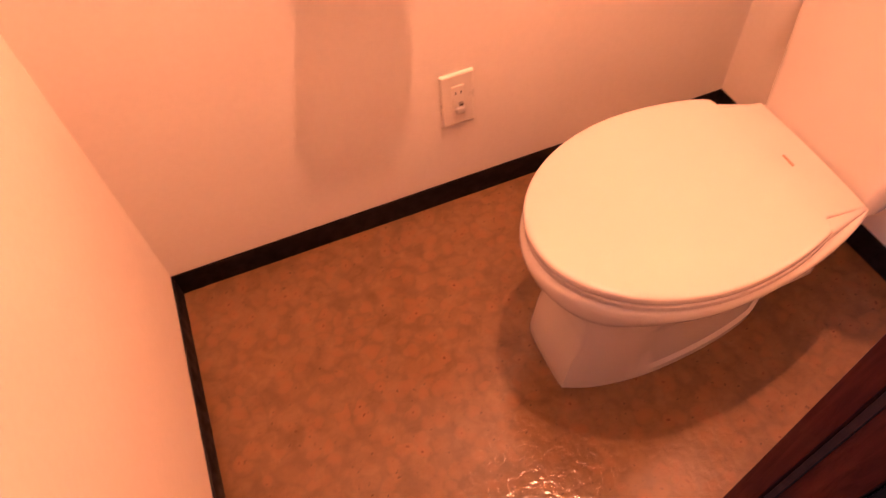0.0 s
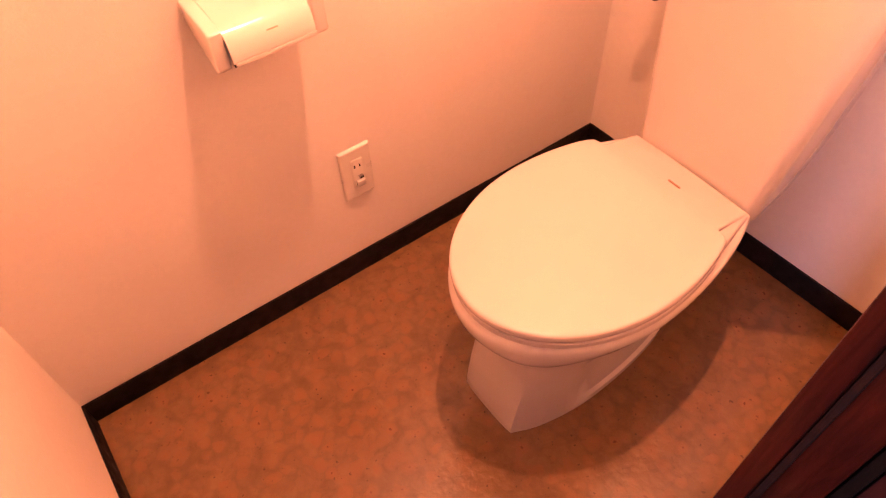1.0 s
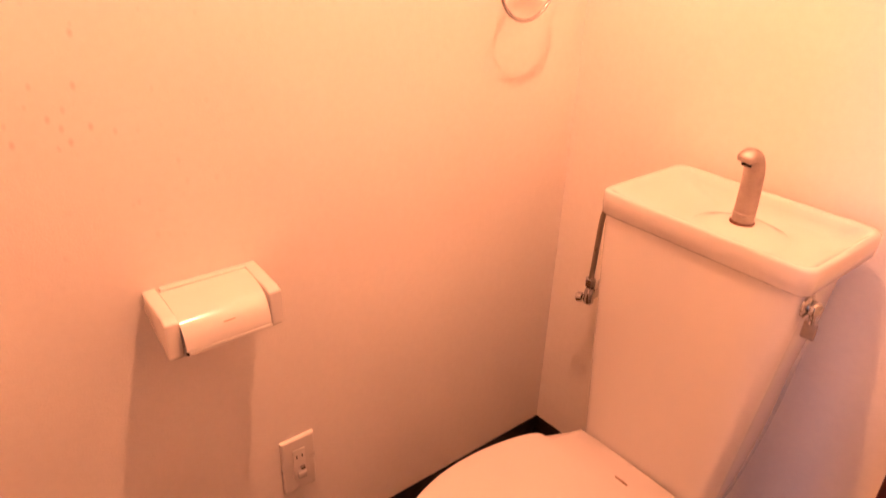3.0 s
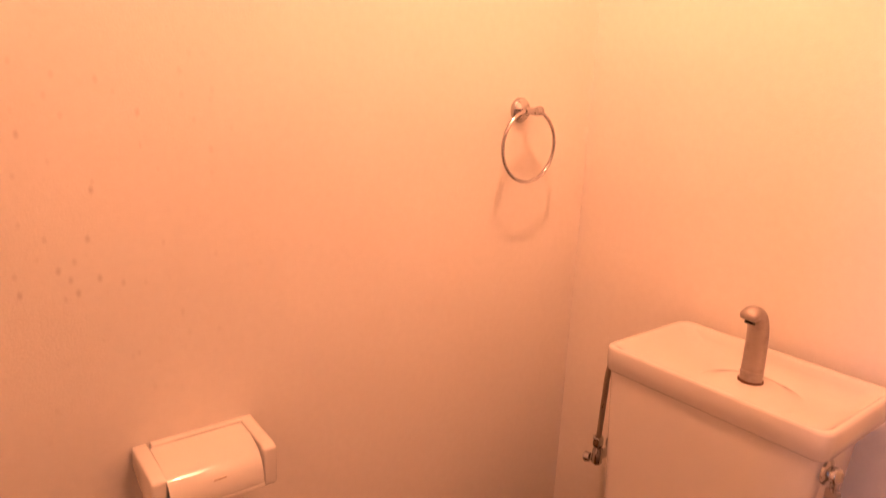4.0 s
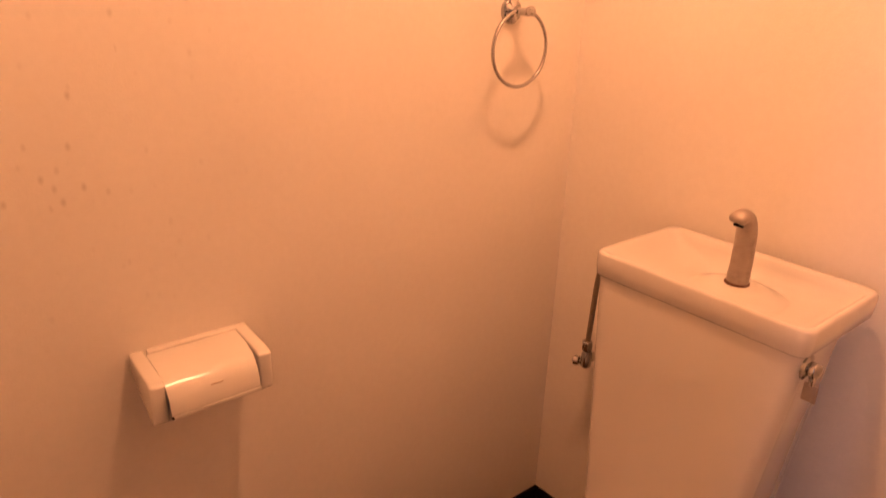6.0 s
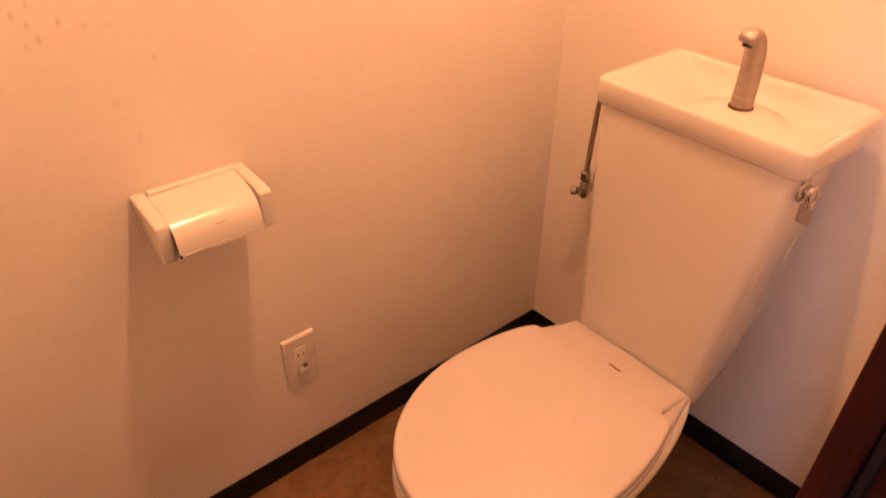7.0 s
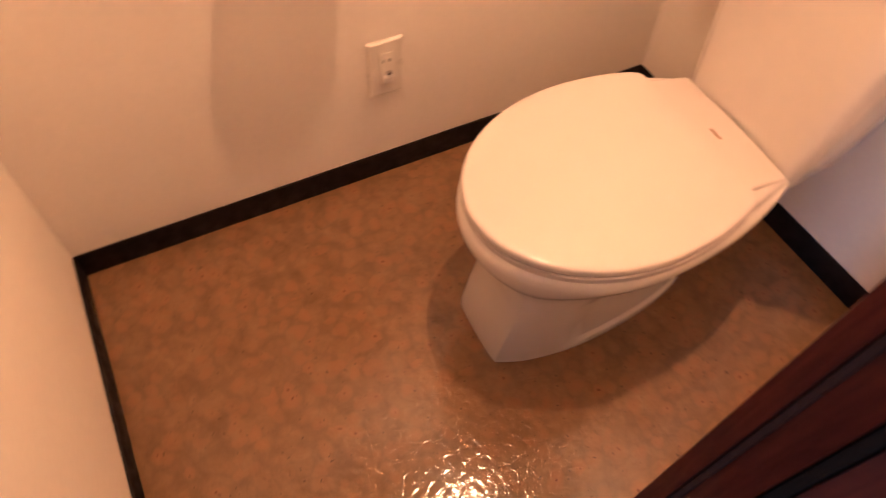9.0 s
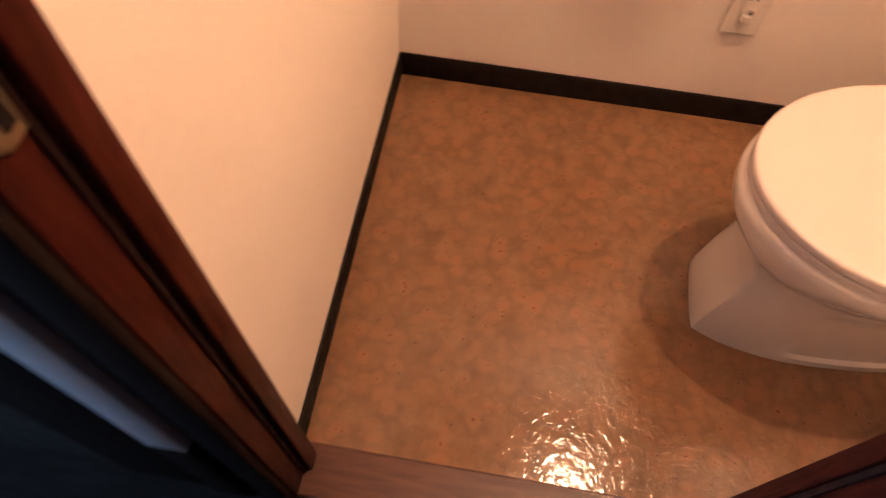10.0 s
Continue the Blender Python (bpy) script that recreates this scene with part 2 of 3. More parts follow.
structure(part("wall_east", skew(box(LEN, LEN + T, -DEPTH - WALL, 0.0, -0.05, TOP)), PAPER), "wall behind the tank in white vinyl wallpaper", "wall")
south = join(box(JAMB_R + 0.024, LEN + 0.04, -DEPTH - WALL, -DEPTH - 0.007, -0.05, TOP), box(-T, JAMB_R + 0.024, -DEPTH - WALL, -DEPTH, DOOR_H + 0.03, TOP))
structure(part("wall_south", south, PAPER), "white papered wall round the doorway", "wall")
structure(part("ceiling", box(-T, LEN + T + 0.03, -DEPTH - WALL, T, TOP, TOP + 0.05), CEIL), "plain white papered ceiling", "ceiling")

BH, BT = 0.064, 0.005


def skirting(x0, x1, y0, y1):
    bm = box(x0, x1, y0, y1, 0.0, BH, 0.0018, 2)
    if x0 > 1.0:
        skew(bm)
    return structure(part("baseboard", bm, BASE, smooth=40), "near-black soft vinyl baseboard strip along the wall", "baseboard")


skirting(0.0, LEN, -BT, 0.0)
skirting(0.0, BT, -DEPTH + 0.003, -BT - 0.0005)
skirting(LEN - BT, LEN, -DEPTH - 0.001, -BT - 0.0005)
skirting(JAMB_R + 0.03, LEN + 0.014, -DEPTH - 0.007, -DEPTH - 0.007 + BT)


# ---- door frame: a stop on the room side, a rebated jamb outside ----
def door_frame():
    f = thing("door_frame", 0.3, -DEPTH - 0.04, 0.0, "dark red-brown stained wooden door frame with rebated jambs", "door frame")
    tagged(f, kind="structure")
    y0, ys, y1 = -DEPTH - 0.002, -DEPTH - 0.028, -DEPTH - WALL - 0.003
    for a, b, c, face in ((-0.02, JAMB_L, JAMB_L - 0.014, -DEPTH + 0.0005), (JAMB_R + 0.024, JAMB_R, JAMB_R + 0.007, -DEPTH - 0.005)):
        lo, hi = min(a, b), max(a, b)
        lo2, hi2 = min(a, c), max(a, c)
        j = part("jamb", join(box(lo, hi, ys, face, -0.01, DOOR_H, 0.003), box(lo2, hi2, y1, ys - 0.0005, -0.01, DOOR_H, 0.002)), JAMBWOOD, f, smooth=40)
        part("door_seal", box(min(c, c + (0.004 if a < b else -0.004)), max(c, c + (0.004 if a < b else -0.004)), ys - 0.008, ys - 0.001, 0.0, DOOR_H - 0.02, 0.001), SEAL, j, "dark brown rubber seal in the rebate")
    part("head", join(box(-0.02, JAMB_R + 0.024, ys, y0, DOOR_H, DOOR_H + 0.03, 0.003), box(-0.02, JAMB_R + 0.024, y1, ys - 0.0005, DOOR_H + 0.012, DOOR_H + 0.03, 0.002)), JAMBWOOD, f, smooth=40)
    part("threshold", box(-0.02, JAMB_R + 0.024, -DEPTH - WALL, -DEPTH + 0.017, -0.05, 0.004, 0.003), SILLWOOD, f, "worn brown wooden threshold board")
    return f


FRAME = door_frame()


def casing(x0, x1):
    return box(x0, x1, -DEPTH - WALL - 0.016, -DEPTH - WALL - 0.0045, -0.01, DOOR_H + 0.06, 0.003)


part("casing", casing(JAMB_L - 0.058, JAMB_L - 0.014), CASING_SHADED, FRAME, smooth=40)
part("casing", casing(JAMB_R + 0.013, JAMB_R + 0.075), CASING_SHADED, FRAME, smooth=40)
strike = part("strike_plate", join(box(0.0155, 0.0185, -0.900, -0.879, 0.868, 0.914, 0.002), box(0.018, 0.0225, -0.908, -0.899, 0.876, 0.906, 0.003)), BRASS, FRAME, "small worn brass-coloured strike plate")
part("latch_hole", box(0.0180, 0.0190, -0.895, -0.885, 0.878, 0.903, 0.001), SHADE, strike)


def hinge(z):
    h = disc((JAMB_R + 0.007, -DEPTH - WALL - 0.010, z - 0.032), (0, 0, 1), [(0, 0.003), (0.002, 0.005), (0.062, 0.005), (0.064, 0.003)], 14)
    return part("hinge", h, PIPE, FRAME, "dull dark metal butt hinge", smooth=40)


for z in (0.20, 0.775, 1.75):
    hinge(z)


def open_door():
    d = thing("door", JAMB_R + 0.04, -1.25, 0.0, "red-brown veneered door standing open into the corridor", "door")
    x0, x1, ya, yb = JAMB_R + 0.022, JAMB_R + 0.056, -DEPTH - WALL - 0.62, -DEPTH - WALL - 0.018
    part("leaf", box(x0, x1, ya, yb, 0.008, DOOR_H - 0.01, 0.002), DOORWOOD, d, smooth=40)
    part("knob", disc((x0, ya + 0.06, 0.94), (-1, 0, 0), [(0, 0.028), (0.004, 0.028), (0.006, 0.012), (0.03, 0.011), (0.035, 0.022), (0.05, 0.026), (0.06, 0.018), (0.062, 0.002)]), BRASS, d, "round worn metal knob", 40)
    return d


open_door()

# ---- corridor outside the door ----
structure(part("floor_corridor", box(HALL_X0, HALL_X1, HALL_Y, -DEPTH - WALL, -0.06, -0.002), HALLFLOOR_SHADED), "wooden corridor floor, darkened to look unlit", "floor")
yw = -DEPTH - WALL
structure(part("wall_corridor_north_1", box(HALL_X0, -T, yw, yw + 0.06, -0.06, TOP), HALLPAPER_SHADED), "grey corridor wall beside the doorway, darkened to look unlit", "wall")
structure(part("wall_corridor_north_2", box(LEN + T + 0.03, HALL_X1, yw, yw + 0.08, -0.06, TOP), HALLWALL_SHADED), "unseen corridor wall beyond the small room, darkened to look unlit", "wall")
structure(part("wall_corridor_south", box(HALL_X0 - T, HALL_X1 + T, HALL_Y - T, HALL_Y, -0.06, TOP), HALLBOUNCE), "unseen corridor wall opposite the doorway, pale to bounce light", "wall")
structure(part("wall_corridor_east", box(HALL_X1, HALL_X1 + T, HALL_Y, yw, -0.06, TOP), HALLBOUNCE), "unseen end wall of the corridor, pale to bounce light", "wall")
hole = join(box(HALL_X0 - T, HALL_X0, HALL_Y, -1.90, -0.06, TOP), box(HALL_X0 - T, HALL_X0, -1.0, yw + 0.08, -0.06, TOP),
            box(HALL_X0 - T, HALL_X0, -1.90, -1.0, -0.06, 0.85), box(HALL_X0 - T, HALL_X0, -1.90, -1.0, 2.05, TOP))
structure(part("wall_corridor_west", hole, HALLWALL_SHADED), "corridor end wall with a window opening", "wall")
structure(part("ceiling_corridor", box(HALL_X0 - T, HALL_X1 + T, HALL_Y - T, yw, TOP, TOP + 0.05), CEIL), "plain corridor ceiling", "ceiling")

trim = thing("corner_trim", -0.085, yw - 0.01, 0.0, "pale grey upright trim strip on the corridor wall", "trim")
tagged(trim, kind="structure")
part("strip", box(-0.113, -0.060, yw - 0.016, yw - 0.0005, 0.31, 2.0, 0.003), GREYTRIM, trim, smooth=40)
part("plinth", box(-0.113, -0.060, yw - 0.016, yw - 0.0005, 0.0, 0.305, 0.003), CASING_SHADED, trim, "wooden block under the strip, darkened to look unlit", smooth=40)
part("backboard", box(-0.259, -0.116, yw - 0.010, yw - 0.0005, 0.0, 2.0, 0.003), CASING_SHADED, trim, "black-brown board beside the strip, darkened to look unlit", smooth=40)


# ---- ceiling lamp ----
def ceiling_lamp():
    x, y, z = BULB
    lamp = thing("ceiling_lamp", x, y, TOP, "small white ceiling lamp with a warm glowing bulb", "lamp")
    part("rose", disc((x, y, TOP), (0, 0, -1), [(0, 0.06), (0.02, 0.06), (0.035, 0.045), (0.05, 0.03), (0.12, 0.026), (TOP - z - 0.03, 0.026)]), PLASTIC, lamp, smooth=40)
    r = 0.024
    part("globe", disc((x, y, z), (0, 0, 1), [(r * -math.cos(a), r * math.sin(a)) for a in [math.pi * k / 14 for k in range(15)]]), GLOW, lamp, smooth=60)
    # unseen, assumed shade: blocks upward light so cast shadows stay crisp
    prof = [(z + 0.075, 0.030), (z + 0.07, 0.045), (z + 0.03, 0.075), (z - 0.015, 0.095), (z - 0.016, 0.098), (z + 0.031, 0.079), (z + 0.074, 0.047), (z + 0.078, 0.030)]
    part("shade", disc((x, y, 0), (0, 0, 1), prof), PLASTIC, lamp, "white bell shade open below, added to limit ceiling bounce", 40)
    return lamp


ceiling_lamp()


# ---- toilet ----
def egg(xf, xw, half, back_a, x_end, n=40):
    """Half outline of an egg from the front tip to x_end: offsets (x, y) with y >= 0."""
    a_end = math.acos(max(-1, -(x_end - xw) / back_a)) if x_end - xw < back_a else math.pi
    out = []
    for i in range(n):
        th = a_end * i / (n - 1)
        c = math.cos(th)
        out.append((xw - (xw - xf) * c if c > 0 else xw - back_a * c, half * math.sin(th)))
    return out


def full(half, z, dx=0.0, ky=1.0):
    """Mirror a half outline about the middle line into a ring at height z."""
    left = [(x + dx, AXIS + y * ky, z) for x, y in half]
    right = [(x + dx, AXIS - y * ky, z) for x, y in reversed(half) if y > 1e-4]
    return left + right


def pedestal_half(front=0.642, wide=1.0, n=40):
    """Foot outline: a flat front panel, straight flanks that close towards the wall."""
    ctrl = smooth_path([(front + 0.004, 0.069 * wide, 0), (0.70, 0.092 * wide, 0), (0.80, 0.107 * wide, 0), (0.93, 0.102 * wide, 0), (1.035, 0.083 * wide, 0), (1.10, 0.054 * wide, 0), (1.22, 0.046 * wide, 0)], 12)
    k = 8
    out = [(front + 0.004 * (i / k) ** 4, 0.069 * wide * i / k) for i in range(k)]
    m = n - k - 3
    for i in range(m):
        s = i / (m - 1) * (len(ctrl) - 1)
        a = ctrl[int(s)].lerp(ctrl[min(int(s) + 1, len(ctrl) - 1)], s - int(s))
        out.append((a.x, a.y))
    end = out[-1]
    return out + [(end[0], end[1] * f) for f in (0.66, 0.33, 0.0)]


def recess(half, depth=0.0075, start=0.775):
    """The flanks step in behind the front block."""
    return [(x, y - depth * min(1, max(0, (x - start) / 0.016)) if y > 0.03 else y) for x, y in half]


def blend(a, b, f):
    return [(p[0] + (q[0] - p[0]) * f, p[1] + (q[1] - p[1]) * f) for p, q in zip(a, b)]


LIDZ = 0.400


def toilet():
    t = thing("toilet", 0.9, AXIS, 0.0, "ivory porcelain toilet with closed lid and cistern", "toilet")
    foot0, foot1, foot2 = pedestal_half(0.637), pedestal_half(0.648), pedestal_half(0.660, 1.01)
    rim = egg(0.587, 0.835, 0.182, 0.368, 1.097)
    rim_in = egg(0.603, 0.835, 0.170, 0.36, 1.093)
    rings = [full(foot0, 0.0), full(foot0, 0.019), full(recess(foot0), 0.025), full(recess(foot1), 0.10), full(recess(foot2), 0.155), full(recess(foot2, 0.005), 0.18)]
    for z, side, front in ((0.198, 0.06, 0.0), (0.218, 0.14, 0.0), (0.236, 0.25, 0.03), (0.252, 0.37, 0.16), (0.268, 0.50, 0.38), (0.284, 0.64, 0.60), (0.302, 0.79, 0.80), (0.322, 0.92, 0.94)):
        # a sharp tuck under the front tip, a soft cove along the flanks
        rings.append(full([(p[0] + (q[0] - p[0]) * f, p[1] + (q[1] - p[1]) * f) for p, q in zip(foot2, rim) for f in [front + (side - front) * min(1.0, max(0.0, (p[0] - 0.67) / 0.13))]], z))
    rings += [full(rim, 0.343), full(rim, 0.358), full(blend(rim, rim_in, 0.3), 0.364), full(rim_in, 0.367)]
    deck = box(0.99, 1.27, AXIS - 0.092, AXIS + 0.092, 0.29, 0.349, 0.012, 3)
    part("bowl", join(loft(rings), deck), CERAMIC, t, "glazed bowl and faceted pedestal", 40)
    # seat: a rounded slab between bowl and lid
    s0 = egg(0.594, 0.835, 0.1808, 0.290, 1.03)
    inner = [(0.835 + (x - 0.835) * 0.97, y * 0.97) for x, y in s0]
    part("seat", loft([full(inner, 0.3675), full(s0, 0.3695), full(s0, 0.379), full(inner, 0.3815)]), PLASTIC, t, "ivory plastic seat", 50)
    # lid with a narrower hinge end, sloping down to meet the cistern
    lid_o = egg(0.592, 0.835, 0.1820, 0.29, 0.994, 44)
    tail = [(0.9975, 0.144), (1.000, 0.132), (1.006, 0.1285), (1.05, 0.1280), (1.0865, 0.1275), (1.088, 0.09), (1.088, 0.04), (1.088, 0.0)]
    lid_o = lid_o + tail
    rings = []
    for k, z in ((0.955, -0.0178), (0.988, -0.0175), (0.997, -0.0155), (1.0, -0.012), (1.0, -0.008), (0.9985, -0.0052), (0.995, -0.0030), (0.988, -0.0014), (0.976, -0.0004), (0.95, 0.0), (0.6, 0.001), (0.25, 0.0015)):
        ring = full([(0.86 + (x - 0.86) * k if x < 0.86 else x, y * k) for x, y in lid_o], LIDZ + z)
        rings.append([(x, y + 0.002, zz - 0.026 * min(1, max(0, (x - 0.97) / 0.11)) ** 1.5) for x, y, zz in ring])
    shell = loft(rings, cap1=False)
    shell.verts.ensure_lookup_table()
    n, m = len(rings[-1]), len(lid_o)
    last = shell.verts[-n:]
    shell.faces.new((last[0], last[1], last[n - 1]))
    for i in range(1, m - 2):
        shell.faces.new((last[i], last[i + 1], last[n - i - 1], last[n - i]))
    shell.faces.new((last[m - 2], last[m - 1], last[m]))
    lid = part("lid", shell, PLASTIC, t, "closed ivory plastic lid", 40)
    part("mark", box(1.025, 1.0275, -0.468, -0.443, LIDZ - 0.012, LIDZ - 0.0060), MARK, lid, "tiny brown printed bar")
    rows = []
    for i in range(9):
        x = 0.90 + 0.1875 * i / 8
        zt = LIDZ - (0.019, 0.0145, 0.0115, 0.0095, 0.008, 0.007, 0.005, 0.0028, 0.0010)[i] - 0.026 * min(1, max(0, (x - 0.97) / 0.11)) ** 1.5
        w = 0.1745 - 0.0470 * i / 8
        side = [(w, 0.352), (w, zt - 0.006), (w - 0.0018, zt - 0.0018), (w - 0.006, zt)]
        rows.append([(x, AXIS + y, z) for y, z in side] + [(x, AXIS - y, z) for y, z in reversed(side)])
    part("hinge_block", loft(rows), PLASTIC, t, smooth=50)
    return t, lid


TOILET, LID = toilet()


def rounded(x0, x1, y0, y1, z, r, n=6):
    pts = []
    for cx, cy, a0 in ((x1 - r, y1 - r, 0), (x0 + r, y1 - r, 90), (x0 + r, y0 + r, 180), (x1 - r, y0 + r, 270)):
        for i in range(n + 1):
            a = radians(a0 + 90 * i / n)
            pts.append((cx + r * math.cos(a), cy + r * math.sin(a), z))
    return pts


def cistern():
    c = thing("cistern", 1.2, AXIS, 0.34, "tapered ivory porcelain cistern with hand-wash basin lid", "cistern")
    rings = []
    for f, r, grow in ((0.0, 0.019, 0.0012), (0.006, 0.021, 0.0), (0.08, 0.021, 0.0), (0.16, 0.021, 0.0), (0.24, 0.021, 0.0), (0.34, 0.021, 0.0), (0.6, 0.021, 0.0), (0.99, 0.021, 0.0), (1.0, 0.021, 0.002)):
        z = 0.345 + f * 0.461
        back = 1.312 - 0.085 * max(0.0, 1 - f / 0.34) ** 2
        ring = rounded(1.0935 + 0.0065 * f + grow * 0.3, back - grow, -0.573 - 0.047 * f + grow, -0.313 + 0.036 * f - grow, z, r)
        # narrower towards the wall behind
        rings.append([(x, AXIS + (y - AXIS) * (1 - 0.16 * max(0.0, (x - 1.115) / 0.2)), zz) for x, y, zz in ring])
    tank = part("tank", loft(rings), CERAMIC, c, smooth=40)
    # lid: a thick tray with a sunk basin
    X0, X1, Y0, Y1, Z0, Z1 = 1.093, 1.319, -0.6245, -0.273, 0.807, 0.850
    rr = [rounded(X0 + 0.006, X1 - 0.006, Y0 + 0.006, Y1 - 0.006, Z0, 0.014), rounded(X0 + 0.002, X1 - 0.002, Y0 + 0.002, Y1 - 0.002, Z0 + 0.004, 0.017),
          rounded(X0, X1, Y0, Y1, Z0 + 0.02, 0.019), rounded(X0, X1, Y0, Y1, Z1 - 0.005, 0.019), rounded(X0 + 0.0015, X1 - 0.002, Y0 + 0.002, Y1 - 0.0015, Z1 - 0.0015, 0.019),
          rounded(X0 + 0.0045, X1 - 0.005, Y0 + 0.0045, Y1 - 0.0045, Z1, 0.018)]
    for i, (fr, bk, so, no, dz) in enumerate(((0.0085, 0.010, 0.0085, 0.0085, 0.0012), (0.0125, 0.0135, 0.014, 0.015, 0.006), (0.016, 0.017, 0.020, 0.026, 0.016), (0.021, 0.022, 0.029, 0.042, 0.026),
                                          (0.029, 0.030, 0.043, 0.062, 0.034), (0.044, 0.045, 0.063, 0.086, 0.0385), (0.072, 0.072, 0.100, 0.115, 0.040))):
        rr.append(rounded(X0 + fr, X1 - bk, Y0 + so, Y1 - no, Z1 - dz, (0.022, 0.022, 0.024, 0.028, 0.032, 0.034, 0.025)[i]))
    pad = disc((1.2235, -0.457, 0.808), (0, 0, 1), [(0, 0.075), (0.003, 0.063), (0.008, 0.050), (0.0135, 0.040), (0.0168, 0.030), (0.0175, 0.012)])
    for p in pad.verts:
        p.co.y = -0.457 + (p.co.y + 0.457) * 1.2
    top = part("basin_lid", join(loft(rr), pad), CERAMIC, c, "thick porcelain lid with sunk wash basin", 50)
    part("drain", disc((1.165, AXIS - 0.085, 0.8098), (0, 0, 1), [(0, 0.014), (0.0015, 0.014), (0.002, 0.011), (0.0012, 0.003)]), SATIN, top, "small metal drain", 40)
    # spout
    path = smooth_path([(1.2215, -0.4555, 0.826), (1.2235, -0.4550, 0.852), (1.2240, -0.4545, 0.884), (1.2215, -0.4540, 0.912), (1.2140, -0.4532, 0.930), (1.2040, -0.4522, 0.9370), (1.1945, -0.4515, 0.9345), (1.1900, -0.4510, 0.9290)], 6)
    n = len(path) - 1
    f = part("faucet", tube(path, [0.0170 - 0.0030 * (i / n) ** 1.2 - 0.003 * max(0, (i / n - 0.90) / 0.10) for i in range(n + 1)], 20, [0.88 - 0.36 * max(0, (i / n - 0.55) / 0.45) for i in range(n + 1)]), SATIN, top, "dulled chrome swan-neck spout", 50)
    part("band", disc((1.2222, -0.4553, 0.838), (0.08, 0, 1), [(0, 0.0166), (0.0005, 0.0173), (0.0035, 0.0173), (0.004, 0.0164)]), SATIN, f, smooth=40)
    part("collar", disc((1.2215, -0.4555, 0.8245), (0, 0, 1), [(0, 0.0185), (0.001, 0.0192), (0.0028, 0.0190), (0.0036, 0.0165)]), RUST, f, "rust-brown ring under the spout", 40)
    part("nozzle", disc((1.1985, -0.4520, 0.9285), (-0.35, 0, -1), [(0, 0.0075), (0.007, 0.0075), (0.0075, 0.0055), (0.004, 0.002)], 16), SHADE, f, "dark spout mouth", 40)
    return c, tank


CISTERN, TANK = cistern()


def flush_lever():
    x, y, z = 1.120, -0.6165, 0.790
    esc = disc((x, y, z), (0, -1, 0), [(0, 0.018), (0.003, 0.018), (0.005, 0.015), (0.007, 0.0095)], 24)
    lv = part("flush_lever", esc, CHROME, TANK, "small chrome flush lever", 40)
    part("hub", disc((x, y - 0.005, z), (-0.25, -1, 0), [(0, 0.0095), (0.002, 0.0105), (0.011, 0.0105), (0.013, 0.009), (0.0138, 0.005), (0.014, 0.001)], 24), CHROME, lv, smooth=40)
    part("arm", tube(smooth_path([(x - 0.003, y - 0.012, z - 0.006), (x - 0.003, y - 0.013, z - 0.016), (x - 0.002, y - 0.013, z - 0.022)], 5), [0.0045] * 11, 12, 0.7), CHROME, lv, smooth=50)
    part("tab", box(x - 0.0045, x + 0.0005, y - 0.023, y - 0.004, z - 0.046, z - 0.019, 0.0022, 3), SATIN, lv, "flat metal thumb tab", 50)
    return lv


flush_lever()


def supply():
    s = thing("water_supply", 1.30, -0.18, 0.53, "chrome stop valve and supply pipe on the wall", "valve")
    x, y = 1.270, -0.154
    part("pipe", tube(smooth_path([(x, y + 0.002, 0.552), (x, y, 0.60), (x, y - 0.002, 0.66), (x, y - 0.006, 0.72), (x, y - 0.022, 0.758), (x - 0.002, y - 0.066, 0.780), (x - 0.004, y - 0.136, 0.782)], 6), 0.0055, 14), PIPE, s, smooth=50)
    part("nut", disc((x, y + 0.002, 0.548), (0, 0, 1), [(0, 0.009), (0.002, 0.0115), (0.018, 0.0115), (0.02, 0.008)], 6), CHROME, s, smooth=30)
    body = part("valve_body", join(disc((x, y, 0.508), (0, 0, 1), [(0, 0.008), (0.004, 0.011), (0.03, 0.011), (0.038, 0.008)]), disc((LEN - 0.004, y, 0.524), (-1, 0, 0), [(0, 0.009), (LEN - x - 0.006, 0.009)])), CHROME, s, smooth=40)
    part("escutcheon", disc((LEN, y, 0.524), (-1, 0, 0), [(0, 0.026), (0.003, 0.026), (0.008, 0.012), (0.009, 0.009)]), CHROME, s, smooth=40)
    part("valve_knob", disc((x, y + 0.008, 0.516), (-0.3, 1, -0.12), [(0, 0.005), (0.006, 0.005), (0.008, 0.0095), (0.018, 0.0105), (0.021, 0.008), (0.0215, 0.002)], 18), CHROME, s, smooth=40)
    return s


supply()


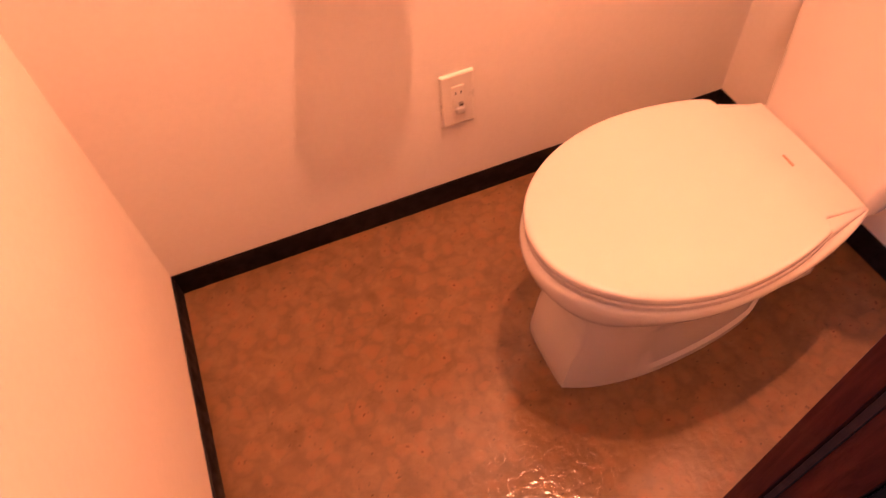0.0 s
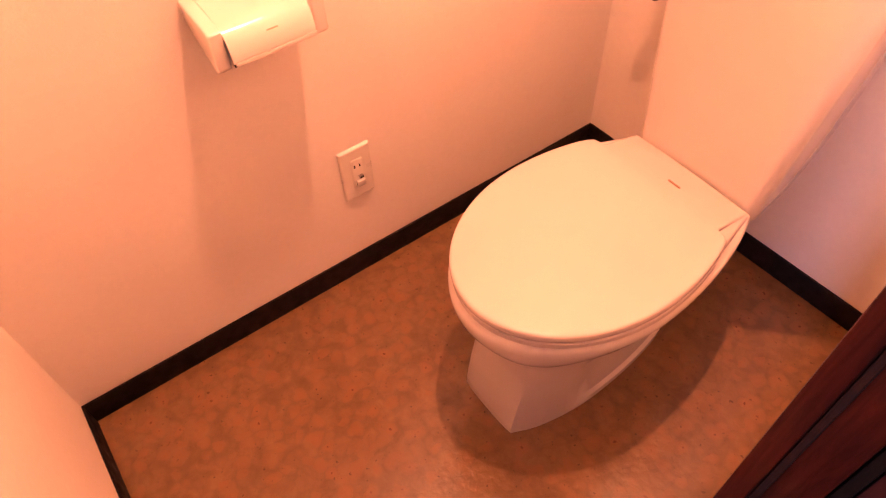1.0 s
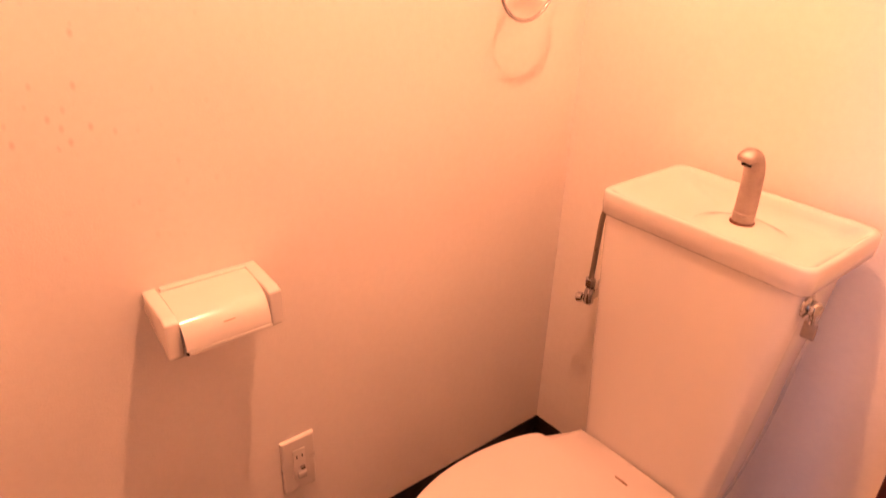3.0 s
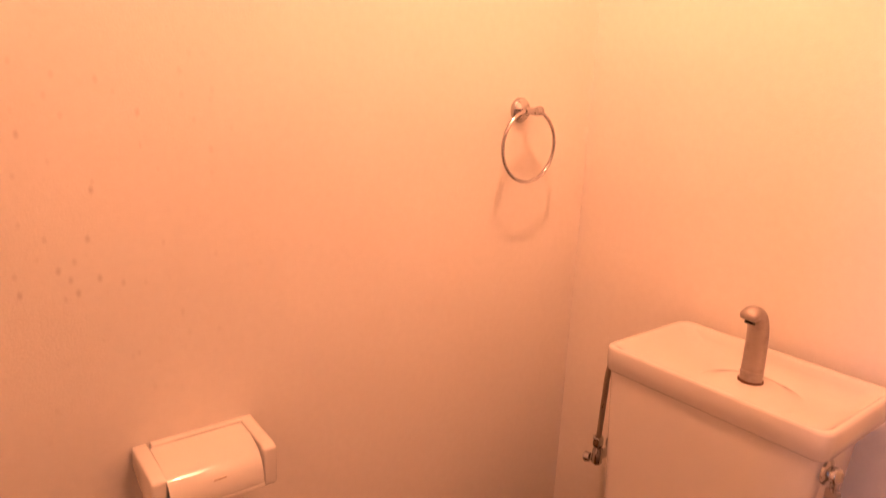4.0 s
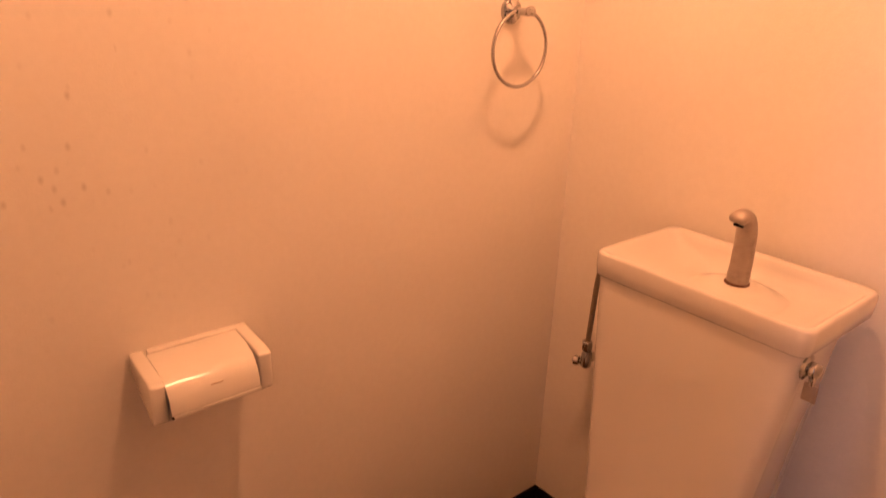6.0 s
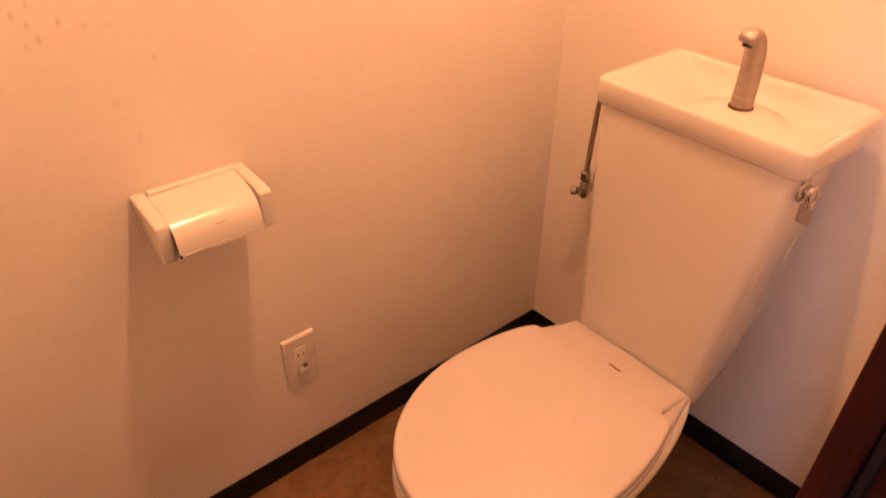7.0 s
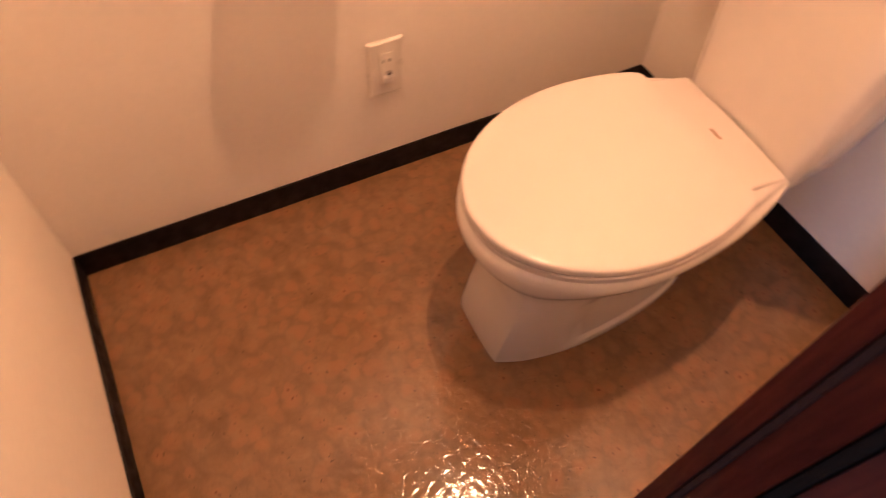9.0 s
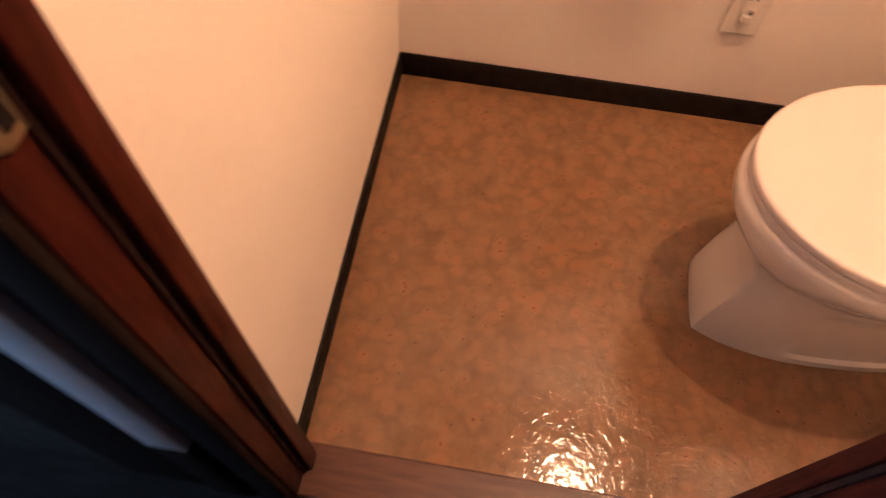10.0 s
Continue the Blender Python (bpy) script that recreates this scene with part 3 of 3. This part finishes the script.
# ---- paper holder ----
def paper_holder():
    h = thing("paper_holder", 0.52, 0.0, 0.70, "cream plastic toilet paper holder fixed to the wall", "paper holder")
    x0, x1 = 0.4355, 0.607

    def cheek(a, b):
        prof = [(0.0, 0.7475), (-0.082, 0.7425), (-0.0945, 0.7375), (-0.0945, 0.682), (-0.088, 0.6765), (0.0, 0.716)]
        bm = loft([[(a, y, z) for y, z in prof], [(b, y, z) for y, z in prof]])
        bmesh.ops.bevel(bm, geom=bm.edges[:], offset=0.0034, segments=3, affect="EDGES", profile=0.5, clamp_overlap=True)
        return bm

    part("cheek", cheek(x0, x0 + 0.0205), HOLDER, h, smooth=45)
    part("cheek", cheek(x1 - 0.0205, x1), HOLDER, h, smooth=45)
    part("back_plate", box(x0 + 0.0235, x1 - 0.0175, -0.014, 0.0, 0.690, 0.748, 0.003), HOLDER, h, smooth=40)
    # the hinged cover bends down over the roll
    a, b = x0 + 0.0202, x1 - 0.0215
    prof = [(-0.016, 0.7455), (-0.05, 0.7435), (-0.078, 0.7395), (-0.093, 0.7325), (-0.1025, 0.720), (-0.107, 0.706), (-0.108, 0.697)]
    prof = [(p.x, p.y) for p in smooth_path([(y, z, 0) for y, z in prof], 5)]
    under = [(y + 0.0035 * 0.5, z - 0.0035) for y, z in reversed(prof)]
    lean = lambda y: 0.0045 * max(0.0, (-y - 0.05) / 0.058)      # the free end closes off a little narrower
    cov = loft([[(a, y, z) for y, z in prof + under], [(b - lean(y), y, z) for y, z in prof + under]])
    cover = part("cover", cov, HOLDER, h, "hinged glossy cream cover over the roll", 35)
    part("mark", box(0.513, 0.530, -0.1030, -0.1003, 0.7205, 0.7222), FAINT, cover, "faint embossed bar")
    part("paper_roll", disc((a + 0.003, -0.062, 0.702), (1, 0, 0), [(0, 0.018), (0.0005, 0.036), (b - a - 0.0065, 0.036), (b - a - 0.006, 0.018)], 32), TISSUE, h, "white paper roll under the cover", 40)
    part("spindle", disc((x0 + 0.02, -0.062, 0.702), (1, 0, 0), [(0, 0.009), (x1 - x0 - 0.036, 0.009)], 16), SHADE, h, smooth=40)
    part("cutter", box(a + 0.003, b - 0.003, -0.1085, -0.1000, 0.6890, 0.6955, 0.001), HOLDER, h, smooth=40)
    part("pin", disc((a + 0.0005, -0.1035, 0.6900), (1, 0, 0), [(0, 0.0020), (0.0005, 0.0028), (0.005, 0.0028), (0.0055, 0.0018)], 12), SEAL, h, "dark brown hinge pin", 40)
    return h


paper_holder()


# ---- wall outlet with earth terminal ----
def outlet():
    o = thing("wall_outlet", 0.65, 0.0, 0.296, "pale plastic wall outlet plate with earth terminal", "outlet")
    x0, x1, z0, z1 = 0.617, 0.685, 0.234, 0.360
    part("plate", loft([[(x, y, z) for x, z in ((x0 + i, z0 + i), (x1 - i, z0 + i), (x1 - i, z1 - i), (x0 + i, z1 - i))] for i, y in ((0, 0.0), (0, -0.0045), (0.0015, -0.0068), (0.004, -0.0078))]), PLATE, o, smooth=20)
    ins = part("socket_insert", box(0.6385, 0.6635, -0.0094, -0.0070, 0.262, 0.334, 0.0006), PLATE, o, smooth=40)
    for xs in (0.6445, 0.6560):
        part("slot", box(xs, xs + 0.0024, -0.0100, -0.0090, 0.314, 0.3205), SHADE, ins, "dark contact slot")
    part("earth_cover", box(0.644, 0.6615, -0.0175, -0.0090, 0.268, 0.284, 0.002), CERAMIC, ins, "shiny earth terminal flap", smooth=40)
    part("terminal", box(0.651, 0.6600, -0.0155, -0.0090, 0.2865, 0.293, 0.001), CHROME, ins)
    return o


outlet()


# ---- towel ring ----
def towel_ring():
    r = thing("towel_ring", 1.134, 0.0, 1.204, "chrome towel ring hanging on a round wall mount", "towel ring")
    mx, mz = 1.134, 1.204
    part("mount", disc((mx, 0.0, mz), (0, -1, 0), [(0, 0.0225), (0.004, 0.0225), (0.009, 0.019), (0.012, 0.010), (0.018, 0.0065), (0.034, 0.0065), (0.042, 0.0075), (0.046, 0.005), (0.0465, 0.001)]), CHROME, r, smooth=50)
    part("sleeve", tube([(mx - 0.024, -0.039, mz + 0.001), (mx + 0.006, -0.039, mz + 0.001), (mx + 0.009, -0.039, mz + 0.001), (mx + 0.016, -0.039, mz + 0.001), (mx + 0.018, -0.039, mz + 0.001)], [0.006, 0.006, 0.0085, 0.0085, 0.004], 16, 1.0, (0, 0, 1)), CHROME, r, smooth=40)
    cx, cz, R, tr = 1.1255, 1.1425, 0.0645, 0.0032
    bm = bmesh.new()
    N, M = 64, 10
    vs = [[bm.verts.new((cx + (R + tr * math.cos(q)) * math.cos(p), -0.040 + tr * math.sin(q), cz + (R + tr * math.cos(q)) * math.sin(p))) for q in [2 * math.pi * k / M for k in range(M)]] for p in [2 * math.pi * k / N for k in range(N)]]
    for i in range(N):
        for j in range(M):
            bm.faces.new((vs[i][j], vs[(i + 1) % N][j], vs[(i + 1) % N][(j + 1) % M], vs[i][(j + 1) % M]))
    part("ring", bm, CHROME, r, smooth=60)
    return r


towel_ring()
